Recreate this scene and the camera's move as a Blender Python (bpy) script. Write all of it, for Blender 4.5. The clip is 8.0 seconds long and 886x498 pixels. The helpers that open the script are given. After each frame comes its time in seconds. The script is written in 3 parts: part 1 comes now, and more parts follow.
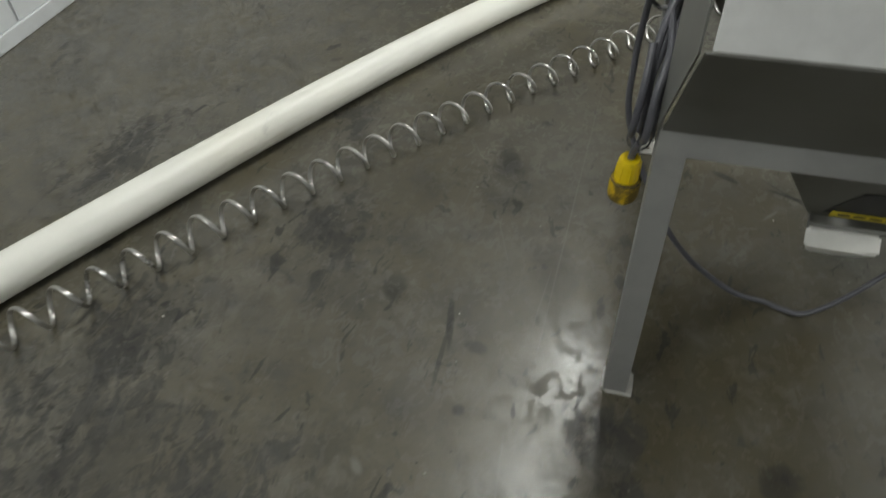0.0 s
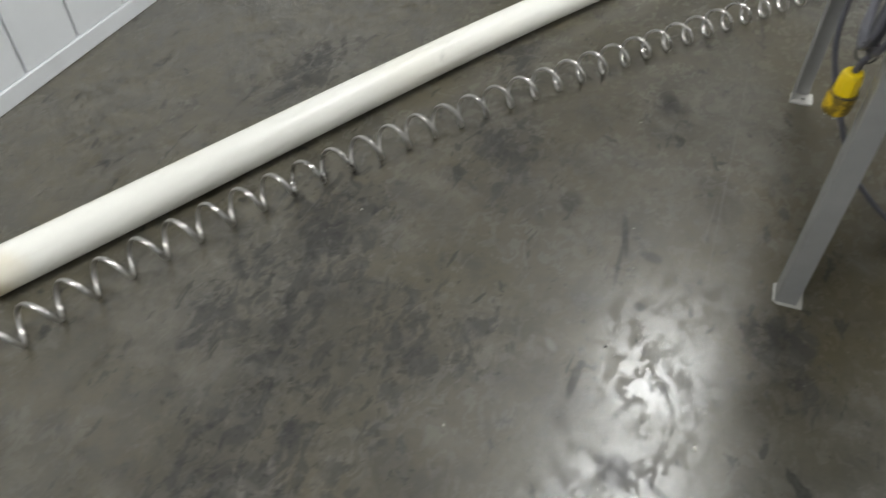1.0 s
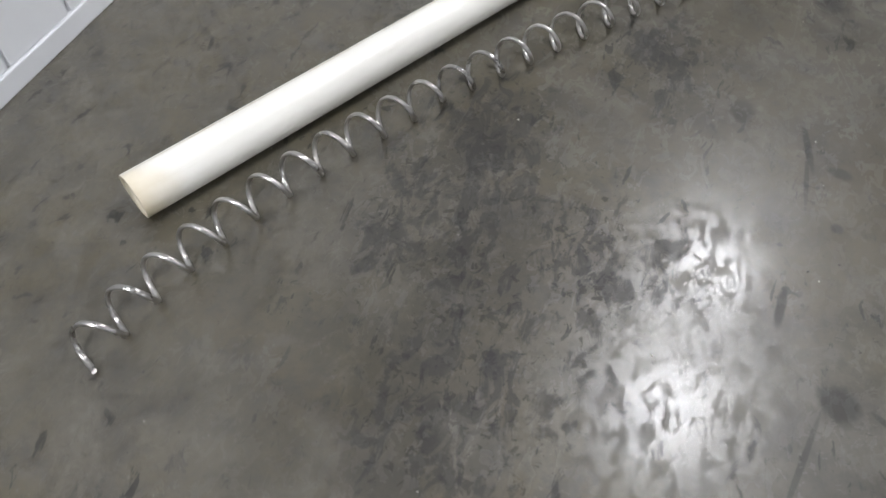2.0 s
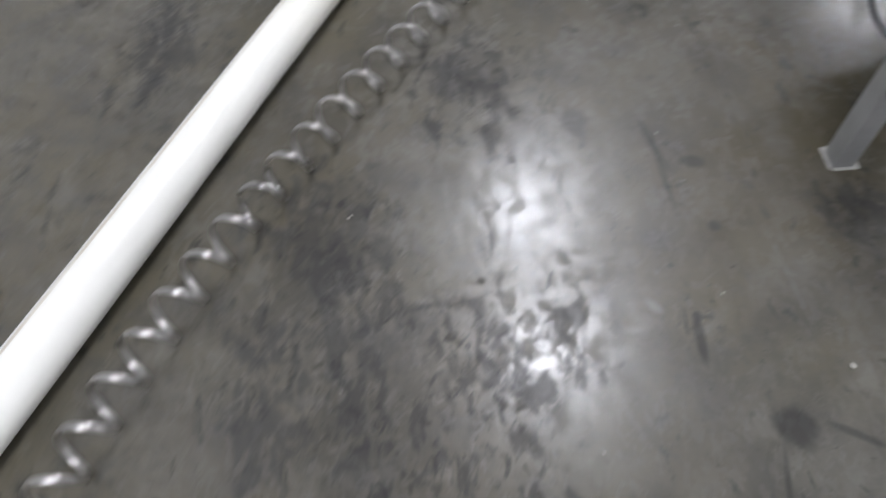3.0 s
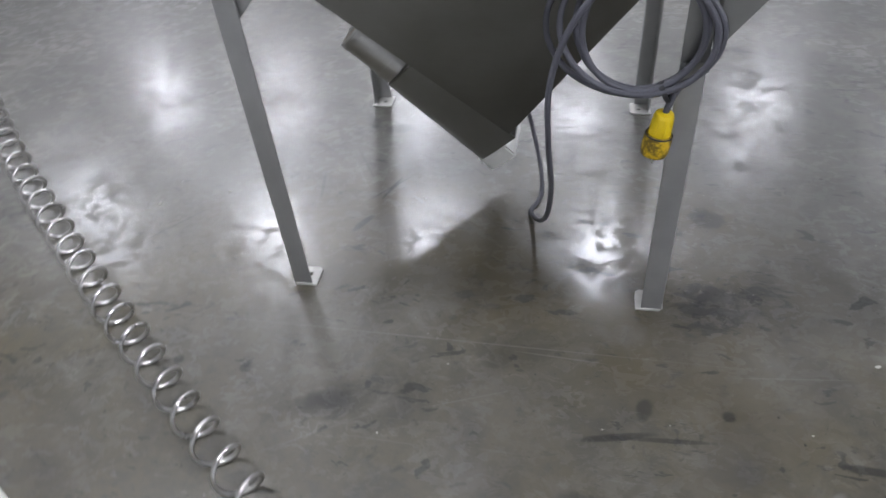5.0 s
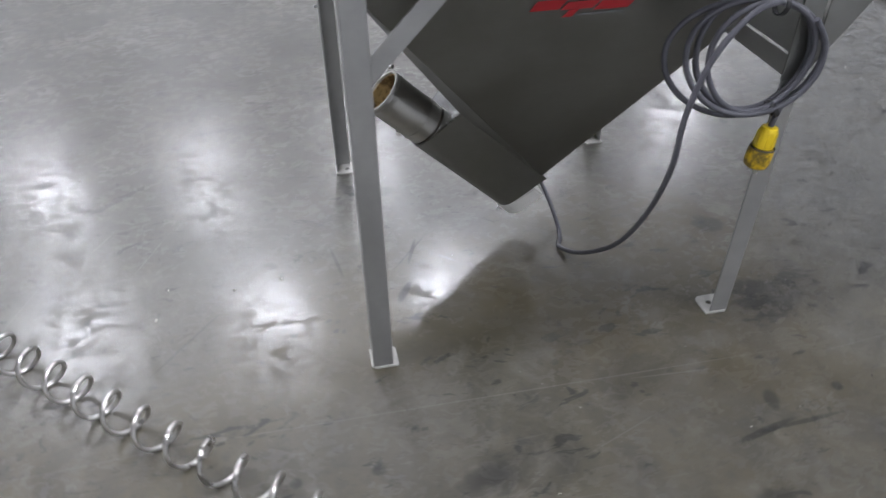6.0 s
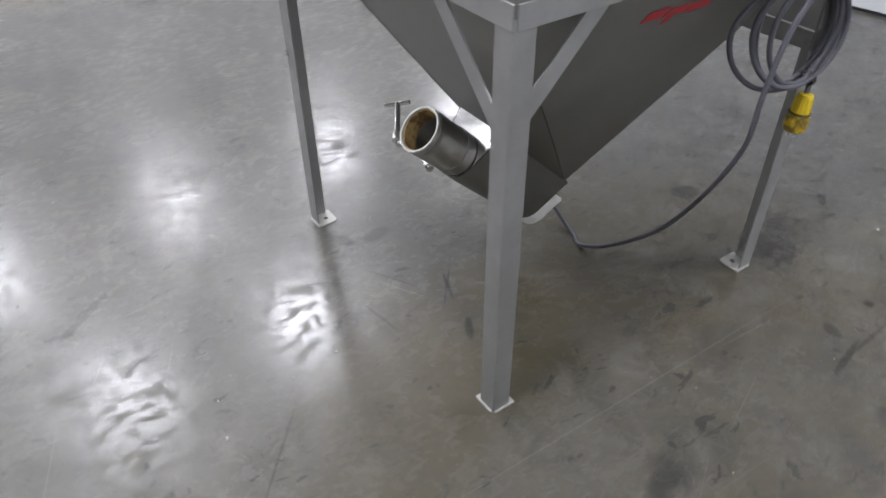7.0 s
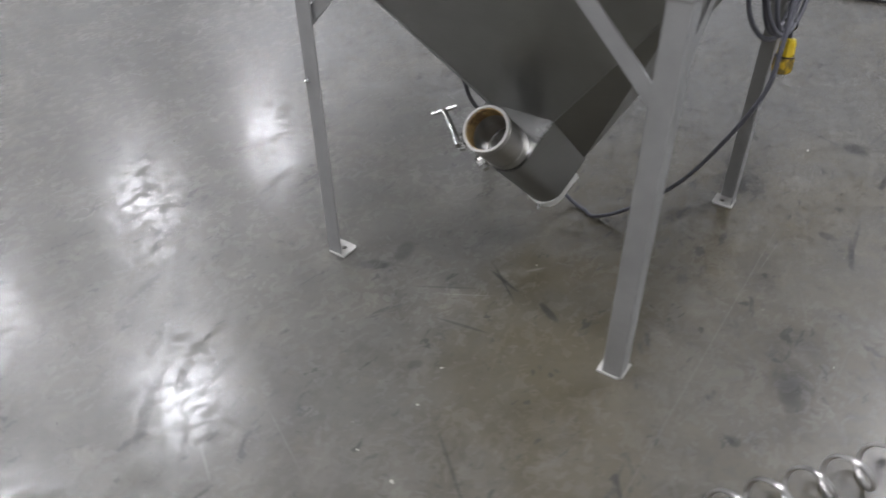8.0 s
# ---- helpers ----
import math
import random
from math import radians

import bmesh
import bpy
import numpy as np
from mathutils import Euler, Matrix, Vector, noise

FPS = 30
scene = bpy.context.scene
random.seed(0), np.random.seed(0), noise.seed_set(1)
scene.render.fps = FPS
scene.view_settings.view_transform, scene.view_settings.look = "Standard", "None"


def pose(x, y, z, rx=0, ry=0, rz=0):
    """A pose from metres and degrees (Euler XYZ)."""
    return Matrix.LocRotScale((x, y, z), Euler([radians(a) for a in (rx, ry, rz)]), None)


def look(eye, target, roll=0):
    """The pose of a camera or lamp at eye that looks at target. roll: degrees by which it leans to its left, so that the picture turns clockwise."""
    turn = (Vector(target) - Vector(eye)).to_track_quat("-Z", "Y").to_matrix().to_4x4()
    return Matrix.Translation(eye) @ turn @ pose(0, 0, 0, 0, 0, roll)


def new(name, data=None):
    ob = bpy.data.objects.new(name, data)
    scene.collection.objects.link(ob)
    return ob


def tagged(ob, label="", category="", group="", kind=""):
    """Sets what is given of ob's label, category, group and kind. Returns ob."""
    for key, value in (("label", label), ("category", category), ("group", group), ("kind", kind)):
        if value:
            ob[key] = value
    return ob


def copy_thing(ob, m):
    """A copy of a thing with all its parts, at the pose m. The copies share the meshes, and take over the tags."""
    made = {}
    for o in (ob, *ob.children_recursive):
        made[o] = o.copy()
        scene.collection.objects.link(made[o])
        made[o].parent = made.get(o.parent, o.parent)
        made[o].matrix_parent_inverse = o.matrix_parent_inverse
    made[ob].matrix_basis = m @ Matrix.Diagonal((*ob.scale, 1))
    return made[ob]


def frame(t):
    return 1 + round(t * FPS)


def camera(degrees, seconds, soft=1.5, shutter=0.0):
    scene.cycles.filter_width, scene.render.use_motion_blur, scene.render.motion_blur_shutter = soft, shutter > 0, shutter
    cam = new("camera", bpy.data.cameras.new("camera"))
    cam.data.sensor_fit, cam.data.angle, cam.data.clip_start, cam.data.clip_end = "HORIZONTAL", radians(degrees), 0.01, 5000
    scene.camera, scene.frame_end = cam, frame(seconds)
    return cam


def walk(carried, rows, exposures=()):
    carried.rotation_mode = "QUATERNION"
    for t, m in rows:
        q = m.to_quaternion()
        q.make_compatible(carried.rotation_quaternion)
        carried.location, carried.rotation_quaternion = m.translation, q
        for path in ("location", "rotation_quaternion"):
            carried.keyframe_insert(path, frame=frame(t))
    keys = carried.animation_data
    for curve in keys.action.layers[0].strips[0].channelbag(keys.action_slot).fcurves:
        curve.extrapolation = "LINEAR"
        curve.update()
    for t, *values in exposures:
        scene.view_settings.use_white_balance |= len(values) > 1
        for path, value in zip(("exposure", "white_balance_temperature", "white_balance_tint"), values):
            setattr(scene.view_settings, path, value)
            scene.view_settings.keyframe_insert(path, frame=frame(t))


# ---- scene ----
cam = camera(62.9, 8.0, shutter=0.4)
PATH = [
    (0, (2.024, -0.063, 1.419), (0.724, -0.456, 0.090), -2.2),
    (0.5, (2.279, -0.146, 1.397), (0.963, -0.556, 0.086), -4.0),
    (1, (2.397, -0.335, 1.400), (1.158, -0.829, 0.047), -0.9),
    (1.5, (2.477, -0.569, 1.350), (1.327, -1.080, -0.074), -2.3),
    (1.7, (2.487, -0.663, 1.352), (1.345, -1.185, -0.188), -2.1),
    (2.8, (2.090, -0.976, 1.351), (1.074, -1.086, -0.370), -3.0),
    (3, (2.004, -0.955, 1.340), (0.982, -0.910, -0.262), -1.6),
    (3.5, (1.706, -1.092, 1.355), (0.713, -0.521, -0.160), 4.5),
    (4, (1.394, -1.150, 1.361), (0.451, -0.284, -0.042), 1.0),
    (4.5, (1.079, -1.267, 1.405), (0.339, -0.067, 0.132), 1.7),
    (4.7, (0.952, -1.342, 1.411), (0.362, 0.004, 0.055), -2.8),
    (5.8, (0.128, -1.293, 1.451), (0.296, 0.232, 0.167), -0.7),
    (6, (-0.08, -1.278, 1.428), (0.237, 0.242, 0.167), -0.6),
    (6.5, (-0.409, -1.085, 1.457), (0.185, 0.337, 0.182), -0.2),
    (7, (-0.741, -0.878, 1.453), (0.133, 0.408, 0.195), -0.6),
    (7.5, (-1.096, -0.684, 1.456), (0.073, 0.372, 0.224), -0.1),
    (8, (-1.305, -0.356, 1.429), (-0.008, 0.547, 0.205), -1.0),
]
walk(cam, [(t, look(e, g, r)) for t, e, g, r in PATH],
     exposures=[(0.0, -0.50, 7000, 4), (0.5, -0.35, 6950, 5), (1.0, -0.10, 6800, 8), (1.5, 0.05, 6700, 11), (3.0, 0.08, 6350, 15), (4.5, 0.05, 6250, 15), (6.5, 0.14, 6350, 15), (8.0, 0.15, 6450, 15)])

# ---------------------------------------------------------------- world and light
ROOM_TURN = 1.2                      # the hall stands a little askew to the hopper
HALL = pose(0, 0, 0, 0, 0, ROOM_TURN)
LAMP_Z = 4.0
LAMP_POWER = 74.0
CEILING_Z = 4.4

world = bpy.data.worlds.new("world")
world.use_nodes = True
world.node_tree.nodes["Background"].inputs[0].default_value = (0.8, 0.85, 0.9, 1)
world.node_tree.nodes["Background"].inputs[1].default_value = 0.05
scene.world = world


# ---------------------------------------------------------------- material tools
class Mat:
    """A node material with short ways to add nodes."""

    def __init__(self, name, rough=0.5, metal=0.0, spec=0.5):
        self.m = bpy.data.materials.new(name)
        self.m.use_nodes = True
        self.t = self.m.node_tree
        self.b = self.t.nodes["Principled BSDF"]
        self.b.inputs["Roughness"].default_value = rough
        self.b.inputs["Metallic"].default_value = metal
        self.b.inputs["Specular IOR Level"].default_value = spec
        self.co = self.add("ShaderNodeTexCoord").outputs["Object"]

    def add(self, kind, **props):
        n = self.t.nodes.new(kind)
        for k, v in props.items():
            setattr(n, k, v)
        return n

    def put(self, socket, v):
        if isinstance(v, bpy.types.NodeSocket):
            self.t.links.new(v, socket)
        elif isinstance(v, tuple):
            socket.default_value = (*v, 1) if len(v) == 3 and socket.type == "RGBA" else v
        else:
            socket.default_value = v

    def math(self, op, a, b=0.0, c=0.0, clamp=False):
        n = self.add("ShaderNodeMath", operation=op, use_clamp=clamp)
        for s, v in zip(n.inputs, (a, b, c)):
            self.put(s, v)
        return n.outputs[0]

    def noise(self, scale, detail=4.0, rough=0.55, vec=None, distort=0.0, stretch=None):
        n = self.add("ShaderNodeTexNoise")
        v = vec or self.co
        if stretch:
            mp = self.add("ShaderNodeMapping")
            mp.inputs["Scale"].default_value = stretch
            self.put(mp.inputs[0], v)
            v = mp.outputs[0]
        self.put(n.inputs["Vector"], v)
        for k, x in (("Scale", scale), ("Detail", detail), ("Roughness", rough), ("Distortion", distort)):
            n.inputs[k].default_value = x
        return n.outputs["Fac"]

    def ramp(self, v, a, b, lo=0.0, hi=1.0):
        n = self.add("ShaderNodeMapRange", interpolation_type="SMOOTHSTEP")
        for s, x in zip(n.inputs, (v, a, b, lo, hi)):
            self.put(s, x)
        return n.outputs[0]

    def mix(self, fac, a, b, kind="MIX"):
        n = self.add("ShaderNodeMix", data_type="RGBA", blend_type=kind)
        self.put(n.inputs[0], fac)
        self.put(n.inputs[6], a)
        self.put(n.inputs[7], b)
        return n.outputs[2]

    def bump(self, h, strength=0.2, dist=0.002, after=None):
        n = self.add("ShaderNodeBump")
        n.inputs["Strength"].default_value = strength
        n.inputs["Distance"].default_value = dist
        self.put(n.inputs["Height"], h)
        if after:
            self.put(n.inputs["Normal"], after)
        return n.outputs[0]

    def set(self, **kw):
        for k, v in kw.items():
            self.put(self.b.inputs[{"color": "Base Color", "rough": "Roughness", "metal": "Metallic", "normal": "Normal", "coat": "Coat Weight", "coat_rough": "Coat Roughness", "coat_normal": "Coat Normal", "spec": "Specular IOR Level"}[k]], v)
        return self.m


def plain(name, color, rough=0.5, metal=0.0, vary=0.12, scale=30.0, bump=0.0):
    k = Mat(name, rough, metal)
    n = k.noise(scale, 5)
    big = k.noise(scale * 0.15, 3)
    f = k.math("ADD", k.math("MULTIPLY", n, 0.5), k.math("MULTIPLY", big, 0.5))
    lo, hi = tuple(c * (1 - vary) for c in color), tuple(min(1, c * (1 + vary)) for c in color)
    k.set(color=k.mix(k.ramp(f, 0.3, 0.7), lo, hi), rough=k.ramp(big, 0.2, 0.8, rough * 0.85, min(1, rough * 1.15)))
    if bump:
        k.set(normal=k.bump(n, bump))
    return k.m


def steel(name, color, rough, metal=1.0, smear=0.06, grain=(2, 2, 60)):
    """Dull, brushed sheet steel with smears and faint scratches."""
    k = Mat(name, rough, metal)
    big, fine = k.noise(3.5, 4), k.noise(14, 6, 0.7)
    lines = k.noise(9, 2, 0.5, stretch=grain)
    f = k.math("ADD", k.math("MULTIPLY", big, 0.6), k.math("MULTIPLY", fine, 0.4))
    dark = tuple(c * (1 - 2.6 * smear) for c in color)
    k.set(color=k.mix(k.ramp(f, 0.35, 0.68), dark, color),
          rough=k.math("ADD", k.ramp(f, 0.3, 0.7, rough - 0.06, rough + 0.08), k.math("MULTIPLY", k.math("SUBTRACT", lines, 0.5), 0.12)),
          normal=k.bump(lines, 0.06, 0.001))
    return k.m


def concrete_floor():
    k = Mat("worn_polished_concrete", 0.3, 0.0, 0.7)
    broad = k.noise(0.8, 4, 0.6)
    mid = k.noise(2.6, 6, 0.62, distort=0.4)
    fine = k.noise(45, 5, 0.7)
    speck = k.noise(160, 3, 0.6)
    # dark rubber scuffs: soft bruises in drifts, thickest where carts turn beside the tube
    sep = k.add("ShaderNodeSeparateXYZ")
    k.put(sep.inputs[0], k.co)
    x, y = sep.outputs[0], sep.outputs[1]

    frays = {}

    def blot(cx, cy, rx, ry, turn, edge=0.35, wob=0.5, scale=18.0):
        """1 inside a ragged oval, 0 outside."""
        c, s = math.cos(radians(turn)), math.sin(radians(turn))
        dx, dy = k.math("SUBTRACT", x, cx), k.math("SUBTRACT", y, cy)
        u = k.math("DIVIDE", k.math("ADD", k.math("MULTIPLY", dx, c), k.math("MULTIPLY", dy, s)), rx)
        v = k.math("DIVIDE", k.math("SUBTRACT", k.math("MULTIPLY", dy, c), k.math("MULTIPLY", dx, s)), ry)
        d = k.math("SQRT", k.math("ADD", k.math("MULTIPLY", u, u), k.math("MULTIPLY", v, v)))
        if scale not in frays:
            frays[scale] = k.math("SUBTRACT", k.noise(scale, 4, 0.65), 0.5)
        n = k.math("MULTIPLY", frays[scale], 2 * wob)
        return k.ramp(k.math("ADD", d, n), 1 - edge, 1 + edge, 1.0, 0.0)

    # trowelled slab: olive brown on the tube's side, greyer behind the hopper, cloudy at three scales
    south = k.ramp(k.math("ADD", y, k.math("MULTIPLY", k.math("SUBTRACT", broad, 0.5), 1.6)), -0.45, 0.35, 1.0, 0.0)
    col = k.mix(south, (0.086, 0.084, 0.072), (0.088, 0.076, 0.047))
    col = k.mix(k.math("MULTIPLY", k.ramp(broad, 0.38, 0.62), 0.4), col, (0.082, 0.078, 0.066))
    col = k.mix(k.math("MULTIPLY", k.ramp(mid, 0.42, 0.66), 0.6), col, (0.108, 0.100, 0.080))
    cloud = k.noise(6.5, 5, 0.6, distort=0.5)
    col = k.mix(k.math("MULTIPLY", k.ramp(cloud, 0.44, 0.62), 0.5), col, (0.052, 0.048, 0.037))
    mottle = k.noise(10, 7, 0.72, distort=0.3)
    col = k.mix(k.math("MULTIPLY", k.ramp(mottle, 0.50, 0.64), 0.45), col, (0.050, 0.048, 0.043))
    col = k.mix(k.math("MULTIPLY", k.ramp(mottle, 0.46, 0.34), 0.35), col, (0.118, 0.108, 0.082))
    col = k.mix(k.math("MULTIPLY", k.ramp(fine, 0.46, 0.66), 0.30), col, (0.048, 0.046, 0.040))
    # oily brown stain, deepened as painted shade and reflection of the hopper; rusty tone far back
    oil_shade = k.ramp(k.noise(6, 6, 0.65), 0.30, 0.62, 0.40, 0.90)
    for cx, cy, rx, ry, turn, deep in OIL_AND_SHADE:
        col = k.mix(k.math("MULTIPLY", k.math("MULTIPLY", blot(cx, cy, rx, ry, turn, 0.5, 0.6, 4.0), oil_shade), deep), col, (0.060, 0.047, 0.019))
    rust = blot(-1.0, 4.6, 2.6, 0.9, 20, 0.6, 0.6, 2.0)
    col = k.mix(k.math("MULTIPLY", rust, 0.5), col, (0.15, 0.105, 0.06))
    # where the rubber lies thick
    thick = k.ramp(k.noise(3.1, 3, 0.55, distort=0.6), 0.56, 0.74, 0.0, 0.55)
    thick = k.math("MULTIPLY", thick, k.math("ADD", k.math("MULTIPLY", south, 0.8), 0.2))
    for cx, cy, rx, ry, turn in DRIFTS:
        thick = k.math("MAXIMUM", thick, blot(cx, cy, rx * 1.2, ry * 1.2, turn, 0.8, 1.1, 7.0))
    strokes = k.noise(15, 5, 0.62, distort=0.9, stretch=(0.75, 1.35, 1))
    bruise = k.ramp(k.math("ADD", strokes, k.math("MULTIPLY", thick, 0.17)), 0.60, 0.70)
    chips = k.ramp(k.math("ADD", k.noise(40, 5, 0.66, distort=0.6), k.math("MULTIPLY", thick, 0.10)), 0.63, 0.70)
    scuff = k.math("MAXIMUM", k.math("MULTIPLY", bruise, 0.8), chips)
    col = k.mix(k.math("MULTIPLY", thick, 0.10), col, (0.050, 0.050, 0.052))
    col = k.mix(k.math("MULTIPLY", bruise, 0.50), col, (0.032, 0.033, 0.037))
    col = k.mix(k.math("MULTIPLY", chips, 0.45), col, (0.024, 0.024, 0.025))
    thin = k.ramp(k.noise(13, 4, 0.58, distort=0.8, stretch=(0.65, 1.5, 1)), 0.635, 0.665)
    col = k.mix(k.math("MULTIPLY", thin, 0.7), col, (0.024, 0.024, 0.024))
    pale = k.ramp(k.noise(7, 6, 0.64, distort=0.5), 0.54, 0.66)
    col = k.mix(k.math("MULTIPLY", pale, 0.34), col, (0.150, 0.142, 0.120))
    hair = k.ramp(k.noise(7, 4, 0.6, distort=1.2, stretch=(0.5, 9, 1)), 0.665, 0.70)
    col = k.mix(k.math("MULTIPLY", hair, 0.16), col, (0.19, 0.185, 0.165))
    # grit: scattered pale and dark specks of a few millimetres
    for scale, tone, share in ((9.0, (0.30, 0.29, 0.26), 0.55), (13.0, (0.012, 0.012, 0.012), 0.45), (22.0, (0.20, 0.19, 0.17), 0.25)):
        v = k.add("ShaderNodeTexVoronoi")
        v.inputs["Scale"].default_value = scale
        k.put(v.inputs["Vector"], k.co)
        pick = k.add("ShaderNodeSeparateColor")
        k.put(pick.inputs[0], v.outputs["Color"])
        size = k.math("MULTIPLY", pick.outputs[1], 0.028 * scale / 9.0)
        dot = k.math("MULTIPLY", k.math("LESS_THAN", v.outputs["Distance"], size), k.math("LESS_THAN", pick.outputs[0], share))
        col = k.mix(k.math("MULTIPLY", dot, 0.85), col, tone)
    soiled = k.math("MAXIMUM", scuff, k.math("MULTIPLY", thin, 0.8))
    for cx, cy, rx, ry, turn, wob, dark in STAINS:
        spot = k.math("MULTIPLY", blot(cx, cy, rx, ry, turn, 0.3, wob), dark)
        col = k.mix(spot, col, (0.015, 0.015, 0.015))
        soiled = k.math("MAXIMUM", soiled, spot)
    for cx, cy, rx, ry, turn, pale in SCRATCHES:
        col = k.mix(k.math("MULTIPLY", blot(cx, cy, rx, ry, turn, 0.5, 0.25, 40.0), pale), col, (0.22, 0.215, 0.195))
    # sealer, worn through in small flakes and combed by traffic
    comb = k.noise(24, 6, 0.66, distort=0.8, stretch=(0.8, 1.2, 1))
    flakes = k.ramp(comb, 0.51, 0.545)
    away = k.ramp(k.noise(4.0, 5, 0.65), 0.40, 0.60, 0.35, 1.0)
    flaked = k.math("MULTIPLY", flakes, away)
    coat = k.math("SUBTRACT", 0.95, k.math("MULTIPLY", k.math("MAXIMUM", flaked, soiled), 0.82))
    r = k.math("ADD", k.ramp(mid, 0.3, 0.7, 0.36, 0.46), k.math("MULTIPLY", scuff, 0.15))
    nb = k.bump(k.noise(9, 5, 0.6, distort=0.8), 0.20, 0.004)
    nb = k.bump(scuff, 0.2, 0.0012, nb)
    nb = k.bump(speck, 0.08, 0.0008, nb)
    cb = k.bump(k.noise(30, 5, 0.62, distort=0.5), 0.10, 0.0012)
    cb = k.bump(flaked, 0.14, 0.0008, cb)
    return k.set(color=col, rough=r, normal=nb, spec=k.math("SUBTRACT", 0.42, k.math("MULTIPLY", soiled, 0.2)), coat=coat, coat_rough=k.math("ADD", k.ramp(mid, 0.35, 0.65, 0.18, 0.27), k.math("MULTIPLY", flaked, 0.12)), coat_normal=cb)


# ovals of oily stain with painted hopper shade (x, y, half length, half width, turn, depth) and of rubber (x, y, half
# length, half width, turn)
OIL_AND_SHADE = [(0.02, 0.20, 0.52, 0.26, 18, 0.65), (0.85, 0.22, 0.50, 0.42, 0, 0.8), (1.10, -0.27, 0.26, 0.10, -20, 0.5)]
DRIFTS = [
    (1.13, -1.14, 0.20, 0.13, 20), (1.42, -1.27, 0.16, 0.10, 0), (0.66, -0.79, 0.16, 0.10, 10), (1.54, -1.10, 0.24, 0.10, 30),
    (1.42, -0.86, 0.20, 0.08, 20), (1.86, -1.00, 0.16, 0.16, 0), (0.45, -1.60, 0.20, 0.12, 0), (0.10, -0.95, 0.14, 0.07, 0),
     (1.16, 0.03, 0.11, 0.07, 10), (1.36, -0.67, 0.09, 0.05, 0), 
]
# ovals (x, y, half length, half width, turn, raggedness, depth of colour)
STAINS = [
    (0.13, 0.797, 0.048, 0.028, 10, 0.15, 0.5), (0.025, 0.835, 0.055, 0.022, -62, 0.3, 0.55), (0.0, 0.945, 0.022, 0.014, 0, 0.2, 0.4),
    (0.885, -0.395, 0.085, 0.009, 12, 0.3, 0.65), (1.40, -0.412, 0.052, 0.011, -3, 0.3, 0.7), (0.95, -0.314, 0.030, 0.017, 80, 0.5, 0.6),
    (1.134, -0.311, 0.014, 0.014, 0, 0.4, 0.7), (1.60, -0.28, 0.045, 0.04, 0, 0.6, 0.65), (0.18, 0.451, 0.06, 0.006, 70, 0.5, 0.75),
    (0.128, 0.274, 0.045, 0.012, 60, 0.5, 0.75), (0.177, 0.455, 0.09, 0.004, 50, 0.4, 0.6), (-0.48, 0.20, 0.14, 0.004, 50, 0.3, 0.55),
    (-0.053, 0.453, 0.08, 0.005, 100, 0.4, 0.55), (0.055, 0.59, 0.09, 0.004, 120, 0.4, 0.45), (1.171, 0.035, 0.09, 0.07, 10, 0.7, 0.27),
    (0.64, -0.165, 0.12, 0.06, 15, 0.8, 0.27), (1.144, 0.382, 0.05, 0.04, 0, 0.8, 0.6), (-0.03, -0.305, 0.018, 0.015, 0, 0.5, 0.6),
    (-0.217, -0.30, 0.013, 0.013, 0, 0.5, 0.6), (1.0, -0.39, 0.10, 0.006, 3, 0.4, 0.55), (1.75, -0.34, 0.12, 0.006, -12, 0.4, 0.5),
    (0.24, -0.37, 0.10, 0.045, 20, 0.8, 0.27), (-0.248, 0.477, 0.022, 0.016, -30, 0.3, 0.55), (0.60, -0.80, 0.12, 0.08, 30, 0.8, 0.27),
    (1.53, -1.06, 0.20, 0.13, -20, 0.9, 0.27), (1.96, -1.10, 0.18, 0.12, 30, 0.9, 0.27), (1.13, -1.18, 0.20, 0.09, -30, 0.9, 0.27),
    (0.80, -0.57, 0.05, 0.03, 20, 0.6, 0.5), (0.20, -0.37, 0.06, 0.03, 10, 0.7, 0.5), (-0.75, 0.95, 0.09, 0.015, 40, 0.6, 0.5),
    (-0.45, 1.35, 0.08, 0.012, 10, 0.6, 0.5), (0.35, 1.7, 0.10, 0.012, -30, 0.6, 0.5), (1.62, -0.17, 0.05, 0.008, 60, 0.5, 0.6),
]
# pale scratches and the saw cut (x, y, half length, half width, turn, strength)
SCRATCHES = [
    (0.35, -0.155, 0.75, 0.0020, -1, 0.28), (-0.75, -0.15, 0.3, 0.0018, 2, 0.2),
    (0.06, 0.52, 0.09, 0.0022, 120, 0.4), (-0.776, 0.70, 0.05, 0.003, 60, 0.5), (-0.62, 0.60, 0.10, 0.0018, 65, 0.3),
    (1.325, -0.488, 0.020, 0.010, 40, 0.4), (0.28, 0.40, 0.03, 0.005, 140, 0.4), (0.55, -0.33, 0.12, 0.0018, 20, 0.25),
    (-0.95, 0.45, 0.12, 0.0018, 70, 0.25), (0.2, -0.47, 0.15, 0.0018, 30, 0.2), (1.29, -0.187, 0.12, 0.0020, 5, 0.35), (0.75, -0.183, 0.10, 0.002, -4, 0.3),
]

FLOOR = concrete_floor()
SHEET = steel("bead_blasted_stainless_sheet", (0.31, 0.31, 0.295), 0.47)
FRAME = steel("grey_stainless_angle", (0.43, 0.43, 0.42), 0.5, 0.7, 0.07, (2, 2, 30))
# lip steel is paled: the light falling on it sits in the colour
LIP_LIT = steel("brushed_steel_paled_as_lit", (0.84, 0.84, 0.83), 0.5, 0.35)
BRIGHT = steel("polished_stainless", (0.66, 0.66, 0.65), 0.22)
DULL_TUBE = steel("dull_spun_steel", (0.42, 0.41, 0.38), 0.34, 1.0, 0.1, (40, 2, 2))
WIRE = steel("spring_steel_wire", (0.60, 0.585, 0.56), 0.31, 1.0, 0.12, (4, 4, 4))
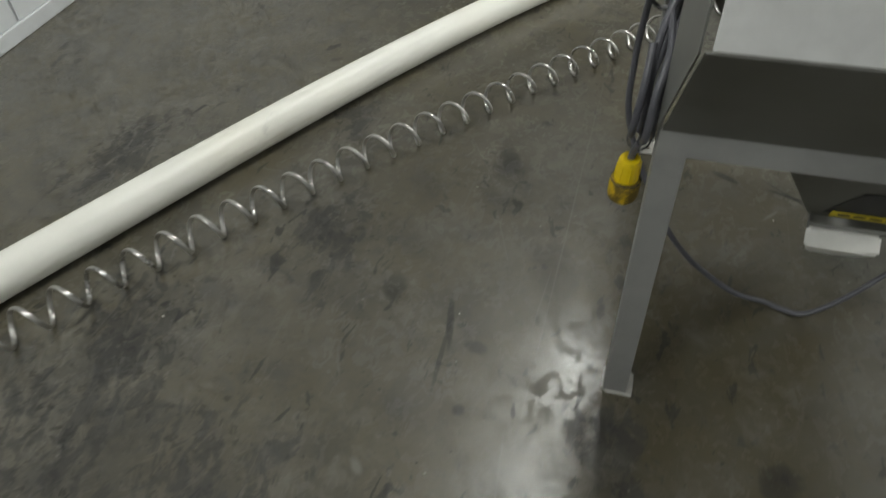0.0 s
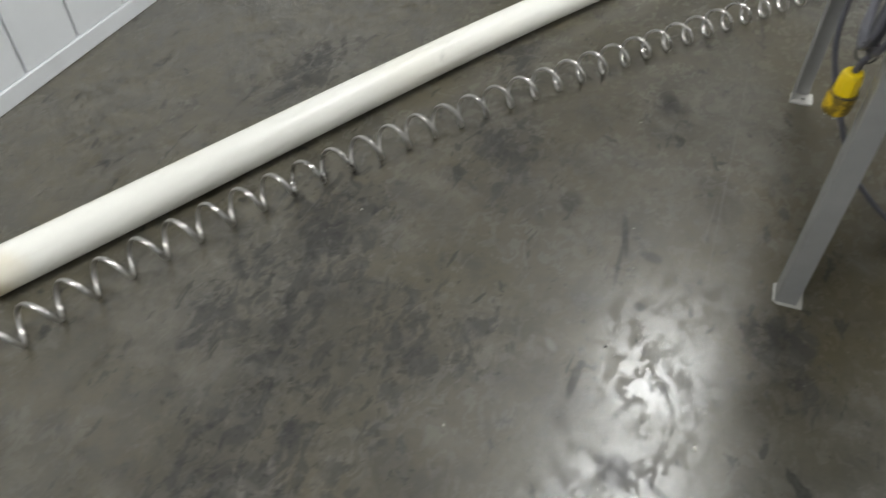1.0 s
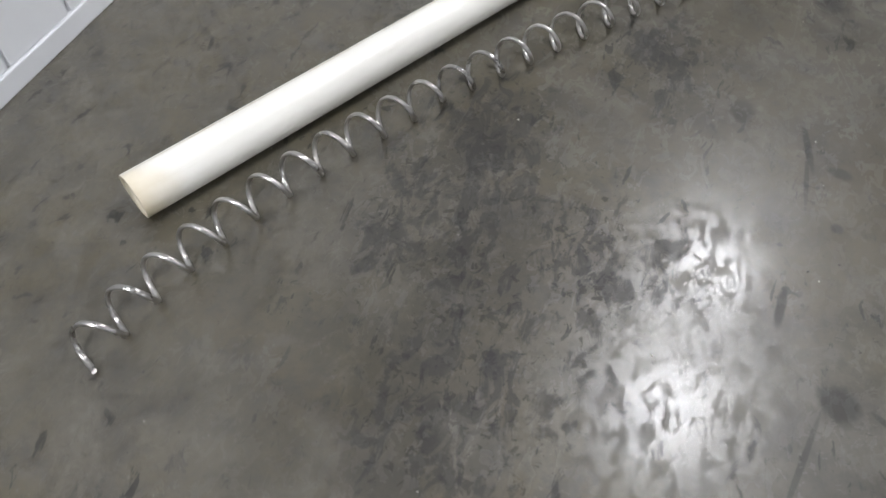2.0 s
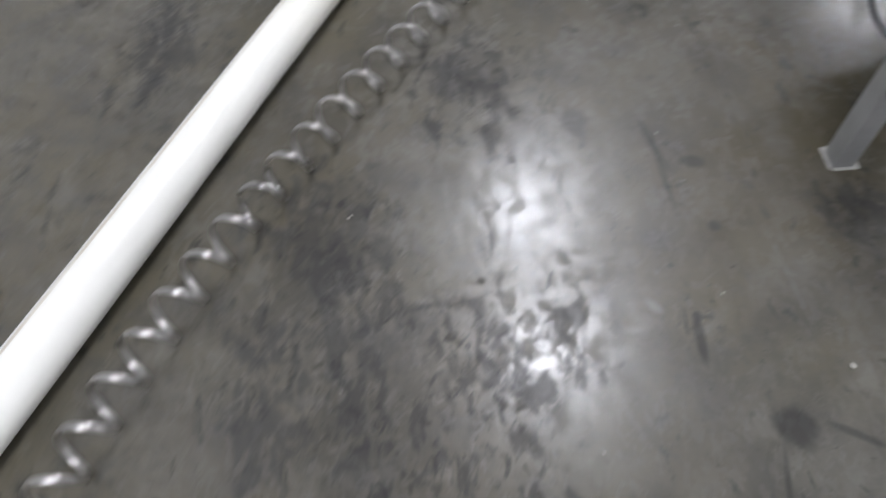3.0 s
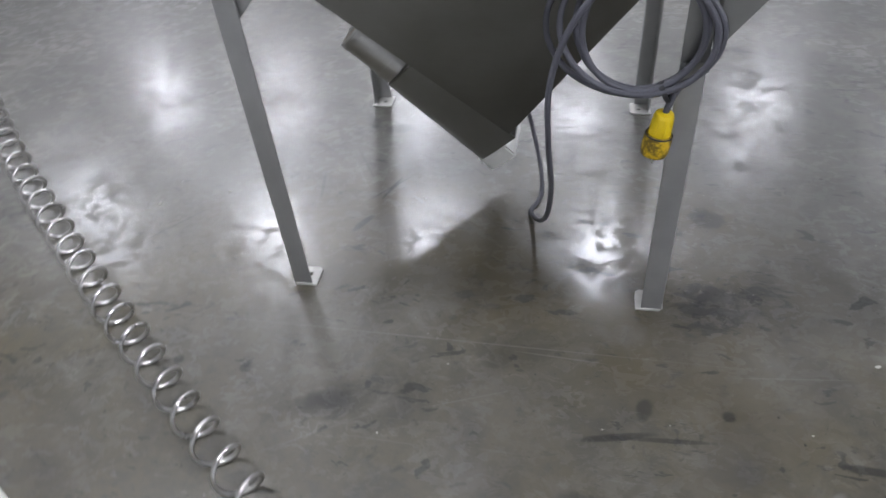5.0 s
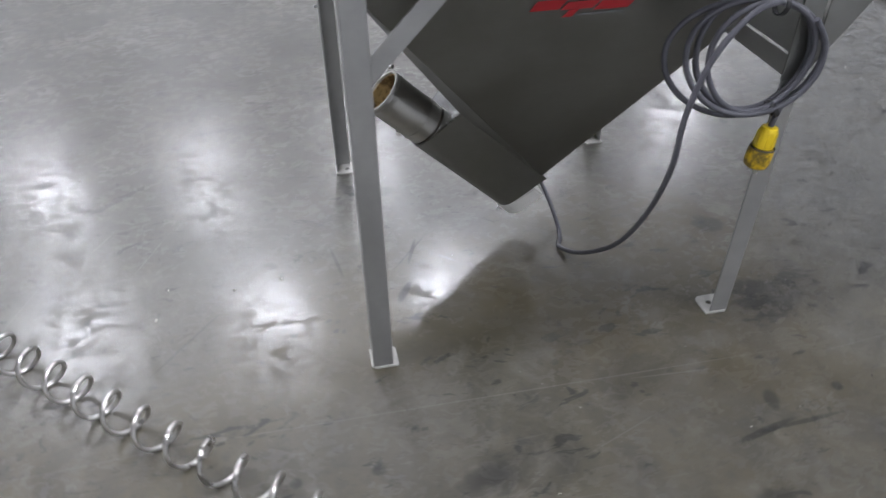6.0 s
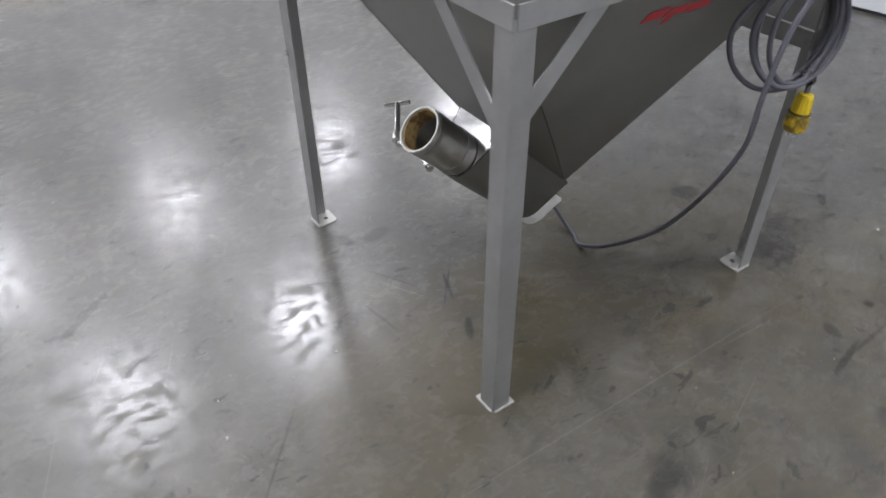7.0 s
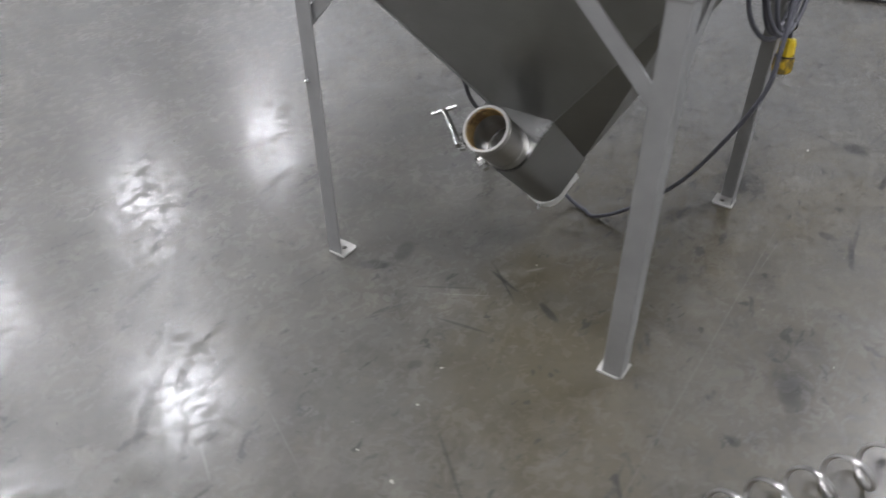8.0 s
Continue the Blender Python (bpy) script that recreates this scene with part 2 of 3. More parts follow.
CHROME = plain("worn_chrome", (0.52, 0.52, 0.50), 0.24, 1.0, 0.1, 60)
PLATE = plain("cut_steel_plate", (0.50, 0.49, 0.46), 0.5, 0.3, 0.15, 60)
WHITE_PLASTIC = plain("white_moulded_plastic", (0.86, 0.85, 0.81), 0.4, 0, 0.05, 25)
BLACK = plain("black_rubber", (0.018, 0.018, 0.019), 0.55, 0, 0.2, 40)
CORD = plain("grey_cable_jacket", (0.085, 0.085, 0.100), 0.45, 0, 0.12, 35)
RED = plain("red_vinyl", (0.46, 0.022, 0.03), 0.45, 0, 0.08, 60)
GREY_INK = plain("grey_vinyl", (0.20, 0.20, 0.20), 0.5, 0, 0.1, 60)
LABEL_YELLOW = plain("yellow_label", (0.72, 0.58, 0.03), 0.45, 0, 0.08, 60)
LABEL_BLACK = plain("black_label", (0.02, 0.02, 0.022), 0.4, 0, 0.2, 40)
WALL = plain("white_insulated_panel", (0.74, 0.76, 0.78), 0.45, 0, 0.04, 5)
SKIRT = plain("pale_plastic_skirting", (0.70, 0.72, 0.74), 0.4, 0, 0.05, 8)
CEILING = plain("grey_ceiling_sheet", (0.55, 0.55, 0.55), 0.6, 0, 0.05, 2)
LAMP_BODY = plain("white_enamel", (0.8, 0.8, 0.8), 0.4)
CHIP = plain("pale_plastic_chip", (0.55, 0.53, 0.47), 0.5)
DIRT_BIT = plain("dark_crumb", (0.03, 0.028, 0.025), 0.8)


def dirty_yellow():
    k = Mat("grimy_yellow_plastic", 0.42)
    n = k.ramp(k.noise(38, 6, 0.68), 0.37, 0.54)
    return k.set(color=k.mix(k.math("MULTIPLY", n, 0.85), (0.66, 0.43, 0.012), (0.06, 0.042, 0.012)), rough=k.ramp(n, 0, 1, 0.4, 0.6))


def clean_yellow():
    k = Mat("yellow_plastic", 0.38)
    n = k.ramp(k.noise(30, 5, 0.6), 0.6, 0.75)
    return k.set(color=k.mix(k.math("MULTIPLY", n, 0.5), (0.78, 0.56, 0.01), (0.25, 0.16, 0.02)))


def pipe_white():
    """White tube with a yellowish cast, brown streaks of dirt and a few grey rubs."""
    k = Mat("white_plastic_tube", 0.36)
    streak = k.ramp(k.noise(3.0, 5, 0.6, stretch=(0.35, 0.35, 6), distort=0.4), 0.60, 0.74)
    rub = k.ramp(k.noise(5, 6, 0.7, distort=0.8), 0.66, 0.74)
    yellow = k.ramp(k.noise(1.1, 2), 0.45, 0.75)
    col = k.mix(k.math("MULTIPLY", yellow, 0.6), (0.86, 0.85, 0.79), (0.83, 0.78, 0.63))
    col = k.mix(k.math("MULTIPLY", streak, 0.30), col, (0.38, 0.30, 0.18))
    col = k.mix(k.math("MULTIPLY", rub, 0.35), col, (0.42, 0.41, 0.38))
    sep = k.add("ShaderNodeSeparateXYZ")
    k.put(sep.inputs[0], k.co)
    aged = k.ramp(k.math("ADD", sep.outputs[0], k.math("MULTIPLY", k.noise(9, 4), 0.10)), 1.63, 1.75)
    col = k.mix(k.math("MULTIPLY", aged, 0.6), col, (0.62, 0.50, 0.27))
    return k.set(color=col, rough=k.ramp(rub, 0, 1, 0.36, 0.55))


def rusty_liner():
    k = Mat("stained_tube_liner", 0.7)
    n = k.ramp(k.noise(28, 6, 0.7), 0.42, 0.6)
    return k.set(color=k.mix(n, (0.46, 0.32, 0.13), (0.17, 0.10, 0.04)), normal=k.bump(n, 0.3, 0.002))


def glow(name, color, strength):
    k = Mat(name)
    k.b.inputs["Emission Color"].default_value = (*color, 1)
    k.b.inputs["Emission Strength"].default_value = strength
    return k.m


def pipe_grime():
    k = Mat("grimy_seam_of_tube", 0.4)
    n = k.ramp(k.noise(7, 7, 0.7), 0.40, 0.72)
    return k.set(color=k.mix(k.math("MULTIPLY", n, 0.7), (0.79, 0.77, 0.68), (0.40, 0.30, 0.17)))


PIPE_DIRT = pipe_grime()
YELLOW_DIRTY, YELLOW, PIPE, LINER = dirty_yellow(), clean_yellow(), pipe_white(), rusty_liner()
TAPE = plain("brown_packing_tape", (0.55, 0.36, 0.10), 0.25, 0, 0.15, 40)
DIFFUSER = glow("lamp_diffuser", (0.94, 0.965, 1.0), LAMP_POWER)


# ---------------------------------------------------------------- mesh tools
def part(name, bm, material, parent=None, label="", smooth=False):
    me = bpy.data.meshes.new(name)
    bmesh.ops.recalc_face_normals(bm, faces=bm.faces[:])
    bm.to_mesh(me)
    bm.free()
    me.materials.append(material)
    if smooth:
        for p in me.polygons:
            p.use_smooth = True
        me.set_sharp_from_angle(angle=radians(32))
    ob = new(name, me)
    if parent:
        ob.parent = parent
    if label:
        ob["label"] = label
    return ob


def thing(name, label, category, group="", kind="", at=None):
    return tagged(new(name) if at is None else at, label, category, group, kind)


def box(bm, lo, hi, bevel=0.0):
    m = Matrix.LocRotScale([(a + b) / 2 for a, b in zip(lo, hi)], None, [b - a for a, b in zip(lo, hi)])
    vs = bmesh.ops.create_cube(bm, size=1, matrix=m)["verts"]
    if bevel:
        es = list({e for v in vs for e in v.link_edges})
        bmesh.ops.bevel(bm, geom=es, offset=bevel, segments=2, affect="EDGES", profile=0.5)
    return bm


def slab(points, thick, bm=None):
    """A flat polygon given a thickness, along its normal."""
    bm = bm or bmesh.new()
    p = [Vector(q) for q in points]
    n = Vector((0, 0, 0))
    for i in range(len(p)):
        n += p[i].cross(p[(i + 1) % len(p)])
    n.normalize()
    a = [bm.verts.new(q) for q in p]
    b = [bm.verts.new(q + n * thick) for q in p]
    bm.faces.new(a[::-1])
    bm.faces.new(b)
    for i in range(len(p)):
        j = (i + 1) % len(p)
        bm.faces.new((a[i], a[j], b[j], b[i]))
    return bm


def along(points, steps=8, closed=False):
    """A smooth line (Catmull-Rom) through the points."""
    p = [Vector(q) for q in points]
    out, n = [], len(p)
    for i in range(n if closed else n - 1):
        a, b, c, d = (p[(i + j) % n] if closed else p[min(max(i + j, 0), n - 1)] for j in (-1, 0, 1, 2))
        for s in range(steps):
            u = s / steps
            out.append(0.5 * (2 * b + (c - a) * u + (2 * a - 5 * b + 4 * c - d) * u * u + (3 * b - a - 3 * c + d) * u ** 3))
    if not closed:
        out.append(p[-1])
    return out


def sweep(line, section, bm=None, closed=False, up=(0, 0, 1), caps=True):
    """Carries a closed section (u, v) along a line."""
    bm = bm or bmesh.new()
    n, rings, side = len(line), [], None
    for i, p in enumerate(line):
        a = line[(i - 1) % n] if closed or i else p
        b = line[(i + 1) % n] if closed or i < n - 1 else p
        d = (b - a).normalized()
        side = d.cross(Vector(up)) if side is None else side - d * side.dot(d)
        if side.length < 1e-4:
            side = d.orthogonal()
        side.normalize()
        top = side.cross(d)
        rings.append([bm.verts.new(p + side * u + top * v) for u, v in section])
    m = len(section)
    for i in range(n if closed else n - 1):
        r, s = rings[i], rings[(i + 1) % n]
        for j in range(m):
            bm.faces.new((r[j], r[(j + 1) % m], s[(j + 1) % m], s[j]))
    if caps and not closed:
        bm.faces.new(rings[0][::-1])
        bm.faces.new(rings[-1])
    return bm


def disc(r, n=12, ry=None):
    return [(r * math.cos(2 * math.pi * i / n), (ry or r) * math.sin(2 * math.pi * i / n)) for i in range(n)]


def lathe(profile, m, n=24, bm=None):
    """Turns a closed or open profile (radius, height) round z, laid by m."""
    bm = bm or bmesh.new()
    rings = []
    for r, h in profile:
        rings.append([bm.verts.new(m @ Vector((r * math.cos(2 * math.pi * i / n), r * math.sin(2 * math.pi * i / n), h))) for i in range(n)])
    for a, b in zip(rings, rings[1:]):
        for i in range(n):
            j = (i + 1) % n
            bm.faces.new((a[i], a[j], b[j], b[i]))
    for ring, (r, h) in ((rings[0], profile[0]), (rings[-1], profile[-1])):
        if r > 1e-6 and profile[0] != profile[-1]:
            bm.faces.new(ring)
    return bm


def aim(p, d):
    """A pose at p with its z along d."""
    return Matrix.Translation(p) @ Vector(d).to_track_quat("Z", "Y").to_matrix().to_4x4()


def bolt(p, d, r, h, material, parent, name="bolt"):
    bm = lathe([(r * 1.5, 0), (r * 1.5, h * 0.25), (r, h * 0.3), (r, h * 0.8), (r * 0.6, h)], aim(p, d), 6)
    return part(name, bm, material, parent)


# ---------------------------------------------------------------- the hall
X0, X1, Y0, Y1 = -10.0, 6.5, -2.495, 11.0
# the row at y -1.9 is unseen, added to brighten the loading lip
LAMP_ROWS = ((-1.9, (3.4, 5.0)), (0.0, (-1.78, -0.38)), (4.5, (-4.9, -2.65, -0.75, 1.15)), (7.35, (-5.4, -3.5, -1.5, 0.7, 2.95, 5.2)))


def hall():
    bm = box(bmesh.new(), (X0 - 0.3, Y0 - 0.3, -0.15), (X1 + 0.3, Y1 + 0.3, 0.0))
    floor = part("floor", bm, FLOOR)
    floor.matrix_world = HALL
    # the floor's pattern is laid out in the hopper's axes
    floor.data.transform(HALL)
    floor.matrix_world = Matrix()
    tagged(floor, "worn, semi-glossy brownish grey concrete floor with dark scuffs", "floor", kind="structure")
    ceil = part("ceiling", box(bmesh.new(), (X0 - 0.3, Y0 - 0.3, CEILING_Z), (X1 + 0.3, Y1 + 0.3, CEILING_Z + 0.1)), CEILING)
    ceil.matrix_world = HALL
    tagged(ceil, "plain grey sheet ceiling", "ceiling", kind="structure")
    sides = {"wall_south": ((X0, Y0 - 0.12, 0), (X1, Y0, CEILING_Z)), "wall_north": ((X0, Y1, 0), (X1, Y1 + 0.12, CEILING_Z)),
             "wall_east": ((X1, Y0 - 0.12, 0), (X1 + 0.12, Y1 + 0.12, CEILING_Z)), "wall_west": ((X0 - 0.12, Y0 - 0.12, 0), (X0, Y1 + 0.12, CEILING_Z))}
    for name, (lo, hi) in sides.items():
        w = part(name, box(bmesh.new(), lo, hi), WALL)
        w.matrix_world = HALL
        tagged(w, "white ribbed insulated panel wall", "wall", kind="structure")
        sides[name] = w
    return floor, sides


def wall_panels(sides):
    """Narrow vertical boards with open joints on the two walls that are passed near."""
    bm = box(bmesh.new(), (0.006, 0, 0.066), (0.2555, 0.010, 2.6), 0.004)
    me = bpy.data.meshes.new("panel")
    bm.to_mesh(me)
    bm.free()
    me.materials.append(WALL)
    for i in range(34):
        ob = new("panel", me)
        ob.parent = sides["wall_south"]
        ob.matrix_basis = pose(3.46 - 0.2625 * i, Y0 + 0.0005, 0)
    # a white partition that stands a little askew
    askew = pose(3.32, 0.40, 0, 0, 0, 10.5)
    p = part("wall_partition", box(bmesh.new(), (0, -1.6, 0.016), (0.10, 2.2, 2.1), 0.004), WALL)
    p.matrix_world = askew
    tagged(p, "white panel partition above a dark shadow gap", "partition", kind="structure")
    # black strip stands in for the shadow in the gap below
    b = part("trim", box(bmesh.new(), (0.006, -1.59, 0), (0.094, 2.19, 0.016)), BLACK)
    b.matrix_world = askew
    tagged(b, "black strip standing in for the shadow gap under the partition", "trim", kind="structure")
    for name, lo, hi in (("baseboard", (X0, Y0 + 0.001, 0), (X1 - 0.02, Y0 + 0.020, 0.065)), ("baseboard", (X1 - 0.020, Y0, 0), (X1 - 0.001, Y1, 0.065))):
        b = part(name, box(bmesh.new(), lo, hi, 0.004), SKIRT)
        b.matrix_world = HALL
        tagged(b, "pale grey-white plastic skirting", "baseboard", kind="structure")


def ceiling_lights():
    """Round high-bay lamps in three rows, and two added ones lighting the lip."""
    first = None
    for y, xs in LAMP_ROWS:
        for x in xs:
            m = pose(x, y, LAMP_Z)
            if first is None:
                first = thing("ceiling_light", "round white high-bay ceiling light with a glowing diffuser", "ceiling light", "hall lights")
                part("housing", lathe([(0.305, 0.004), (0.330, 0.0), (0.335, 0.03), (0.16, 0.10), (0.10, 0.18), (0.02, 0.19)], Matrix(), 28), LAMP_BODY, first, "", True)
                part("diffuser", lathe([(0.0, -0.006), (0.15, -0.005), (0.303, 0.002), (0.303, 0.008), (0.0, 0.008)], Matrix(), 28), DIFFUSER, first, "glowing lens")
                part("rod", lathe([(0.012, 0.185), (0.012, CEILING_Z - LAMP_Z)], Matrix(), 8), LAMP_BODY, first)
                first.matrix_basis = m
            else:
                copy_thing(first, m)


# ---------------------------------------------------------------- the hopper on its stand
W = 1.0                     # outer width of the stand, both ways
LEG, WALL_T = 0.052, 0.005
HIGH, LOW = 1.0, 0.706
AX = Vector((0.7262, 0, -0.6875))            # the trough runs down this way
DN = Vector((-0.6875, 0, -0.7262))           # square to it, downwards
K = Vector((0.323, 0.5, 0.492))            # middle of the trough's upper edge, high end
LEN = 0.336
HALF = 0.098


def angle_leg(parent, x, y, sx, sy, top):
    """An angle upright with its outer corner at x, y; sx, sy point inwards."""
    t, w = WALL_T, LEG
    pts = [(0, 0), (w, 0), (w, t), (t, t), (t, w), (0, w)]
    pts = [(x + sx * a, y + sy * b) for a, b in pts]
    if sx * sy < 0:
        pts.reverse()
    bm = slab([(a, b, 0.006) for a, b in pts], top - 0.006)
    bmesh.ops.bevel(bm, geom=[e for e in bm.edges if abs(e.verts[0].co.z - e.verts[1].co.z) > 0.1], offset=0.0018, segments=1, affect="EDGES")
    leg = part("leg", bm, FRAME, parent)
    # foot plate with a bolt hole, in the corner of the angle
    p, c, r = 0.066, (x + sx * 0.036, y + sy * 0.036), 0.008
    o = 0.004
    outer = [(x - sx * o, y - sy * o), (x + sx * p, y - sy * o), (x + sx * p, y + sy * p * 0.86), (x + sx * p * 0.86, y + sy * p), (x - sx * o, y + sy * p)]
    bm = bmesh.new()
    n = 20
    rings = []
    for z in (0.0005, 0.0055):
        ro, ri = [], []
        for i in range(n):
            a = 2 * math.pi * i / n
            d = Vector((math.cos(a), math.sin(a)))
            best = 9.0
            for j in range(len(outer)):
                q, e = Vector(outer[j]) - Vector(c), Vector(outer[(j + 1) % len(outer)]) - Vector(outer[j])
                den = d.x * e.y - d.y * e.x
                if abs(den) > 1e-9:
                    s, u = (q.x * e.y - q.y * e.x) / den, (q.x * d.y - q.y * d.x) / den
                    if s > 0 and -1e-6 <= u <= 1.000001:
                        best = min(best, s)
            ro.append(bm.verts.new((c[0] + d.x * best, c[1] + d.y * best, z)))
            ri.append(bm.verts.new((c[0] + d.x * r, c[1] + d.y * r, z)))
        rings.append((ro, ri))
    (a, b), (e, f) = rings
    for i in range(n):
        j = (i + 1) % n
        for q in ((a[i], a[j], b[j], b[i]), (e[i], f[i], f[j], e[j]), (a[i], e[i], e[j], a[j]), (b[i], b[j], f[j], f[i])):
            bm.faces.new(q)
    part("foot_plate", bm, PLATE, leg, "pale cut steel foot plate with a bolt hole")
    return leg


def trough_section(r=0.068, depth=0.108, n=16, half=HALF):
    """Half-open U, as (across, down): from one upper edge round to the other."""
    pts = [(-half, 0)]
    start, end = math.pi - 0.28, 0.28
    for i in range(n + 1):
        a = start + (end - start) * i / n
        pts.append((r * math.cos(a), depth + r * math.sin(a)))
    pts.append((half, 0))
    return pts


def at_trough(s, across, down):
    return K + AX * s + DN * down + Vector((0, across, 0))


def shell(bm, s0, s1, sec, thick=0.004):
    """The trough's sheet between two places along it."""
    rows = []
    for s in (s0, s1):
        out = [bm.verts.new(at_trough(s, a, d)) for a, d in sec]
        inn = [bm.verts.new(at_trough(s, a * (1 - thick / 0.09), d - (thick if d > 0.02 else 0))) for a, d in sec]
        rows.append((out, inn))
    (a, b), (c, d) = rows
    for i in range(len(sec) - 1):
        for q in ((a[i], a[i + 1], c[i + 1], c[i]), (b[i], d[i], d[i + 1], b[i + 1]), (a[i], b[i], b[i + 1], a[i + 1]), (c[i], c[i + 1], d[i + 1], d[i])):
            bm.faces.new(q)
    for i in (0, len(sec) - 1):
        bm.faces.new((a[i], c[i], d[i], b[i]))
    return bm


def hopper():
    h = thing("screw_feeder_hopper", "grey stainless steel feed hopper on four angle-iron legs", "hopper")
    for x, y, sx, sy, top in ((0, 0, 1, 1, HIGH), (W, 0, -1, 1, LOW), (0, W, 1, -1, HIGH), (W, W, -1, -1, LOW)):
        angle_leg(h, x, y, sx, sy, top)
    for y in (0.0, W - 0.005):
        part("upright_strip", box(bmesh.new(), (W - LEG, y, LOW + 0.001), (W, y + 0.005, 1.0)), SHEET, h)
    # bars between the leg tops
    for lo, hi in (((0.006, -0.004, 0.982), (0.99, 0.001, 1.028)), ((-0.004, 0.0, 0.982), (0.001, W, 1.028)), ((0.006, W - 0.001, 0.982), (0.99, W + 0.004, 1.028)),
                   ((W - 0.001, 0.001, 0.683), (W + 0.005, W - 0.001, 0.732))):
        part("frame_bar", box(bmesh.new(), lo, hi, 0.0015), FRAME, h)
    # flat braces at the tall legs
    def brace(a, b, w, normal):
        a, b = Vector(a), Vector(b)
        u = (b - a).normalized()
        v = Vector(normal).cross(u).normalized() * w / 2
        part("brace", slab([a - v, b - v, b + v, a + v], 0.005), FRAME, h)
    brace((0.030, 0.011, 0.795), (0.235, 0.011, 1.01), 0.040, (0, 1, 0))
    brace((0.011, 0.030, 0.76), (0.011, 0.275, 1.01), 0.036, (1, 0, 0))
    brace((0.011, W - 0.030, 0.76), (0.011, W - 0.275, 1.01), 0.036, (1, 0, 0))
    brace((0.025, W - 0.011, 0.80), (0.235, W - 0.011, 1.02), 0.040, (0, 1, 0))
    # sloping sheets
    kf, kb = at_trough(0, -HALF, 0), at_trough(0, HALF, 0)
    mf, mb = at_trough(LEN, -HALF, 0), at_trough(LEN, HALF, 0)
    TOP = 1.0
    fl, bl, fr, br = Vector((0.006, 0.006, TOP)), Vector((0.006, W - 0.006, TOP)), Vector((0.992, 0.006, TOP)), Vector((0.992, W - 0.006, TOP))
    t = 0.003
    part("end_sheet", slab([kf, kb, bl, fl], t), SHEET, h)
    part("front_sheet", slab([mf, fr, fl], t), SHEET, h)
    part("front_gusset", slab([kf, mf, fl], t), SHEET, h)
    part("back_sheet", slab([mb, bl, br], t), SHEET, h)
    part("back_gusset", slab([kb, bl, mb], t), SHEET, h)
    part("rear_sheet", slab([mf, mb, br, fr], t), SHEET, h)
    # loading lip over the low legs
    A, B = (1.006, 0.735), (1.200, 0.980)
    part("lip_sheet", slab([(A[0], 0.004, A[1]), (A[0], W - 0.004, A[1]), (B[0], W - 0.02, B[1]), (B[0], 0.02, B[1])], t), SHEET, h)
    # front face takes the paled steel, so it looks strongly lit
    part("lip_front", box(bmesh.new(), (B[0] - 0.004, 0.028, B[1]), (B[0], W - 0.028, 1.22), 0.0015), LIP_LIT, h, "loading lip, brushed steel paled to look lit")
    part("lip_side", slab([(1.006, -0.002, A[1] - 0.004), (B[0] - 0.005, 0.016, B[1] - 0.006), (B[0] - 0.005, 0.016, 1.22), (1.006, -0.002, 1.22)], t), SHEET, h)
    part("lip_side", slab([(1.006, W + 0.002, A[1] - 0.004), (B[0] - 0.005, W - 0.016, B[1] - 0.006), (B[0] - 0.005, W - 0.016, 1.22), (1.006, W + 0.002, 1.22)], t), SHEET, h)
    for lo, hi in (((0, 0, 1.003), (1.002, 0.004, 1.22)), ((0, W - 0.004, 1.003), (1.002, W, 1.22)), ((0, 0.005, 1.003), (0.004, W - 0.005, 1.22))):
        part("rim", box(bmesh.new(), lo, hi), SHEET, h)
    # trough, its end plates, and the white cap at the low end
    sec = trough_section()
    part("trough", shell(bmesh.new(), 0.0, LEN + 0.02, sec), SHEET, h, "rounded steel trough under the hopper", True)
    part("trough_end", slab([at_trough(0.0, a, d) for a, d in sec], 0.004), BRIGHT, h, "bright end plate of the trough")
    part("trough_end", slab([at_trough(LEN + 0.02, a, d) for a, d in sec], 0.004), SHEET, h)
    big = [(a * 0.88, d + (0.004 if d > 0.05 else 0.0)) for a, d in trough_section(0.071, 0.108)]
    big = [(a, max(d, 0.050)) for a, d in big]
    bm = slab([at_trough(LEN + 0.0245, a, d) for a, d in big], 0.050)
    bmesh.ops.bevel(bm, geom=bm.edges[:], offset=0.006, segments=2, affect="EDGES")
    cap = part("end_cap", bm, WHITE_PLASTIC, h, "white plastic end cap")
    bolt(at_trough(LEN + 0.050, 0.0, 0.182), DN, 0.006, 0.02, BRIGHT, cap)
    # spout tube with its lining
    c = at_trough(-0.004, 0, 0.108)
    m = aim(c, -AX)
    tube = part("spout", lathe([(0.058, 0), (0.0635, 0), (0.0635, 0.160), (0.0625, 0.163), (0.058, 0.163), (0.058, 0)], m, 40), DULL_TUBE, h, "dull steel spout tube, stained inside", True)
    part("lining", lathe([(0.0575, 0.112), (0.0575, 0.160), (0.0548, 0.160), (0.0552, 0.112), (0.0575, 0.112)], m, 40), LINER, tube, "rusty brown lining")
    part("rim_ring", lathe([(0.0575, 0.160), (0.0632, 0.160), (0.0632, 0.1665), (0.0575, 0.1665), (0.0575, 0.160)], m, 40), PLATE, tube)
    # clamp with a T handle and two bolts
    for s in (0.030, 0.148):
        part("clamp_band", lathe([(0.0637, s - 0.007), (0.0655, s - 0.007), (0.0655, s + 0.007), (0.0637, s + 0.007), (0.0637, s - 0.007)], m, 40), DULL_TUBE, tube)
    base, tip = Vector((0.097, 0.566, 0.486)), Vector((0.153, 0.649, 0.530))
    d = (tip - base).normalized()
    cross = Vector((0.65, -0.70, 0.25)).normalized() * 0.036
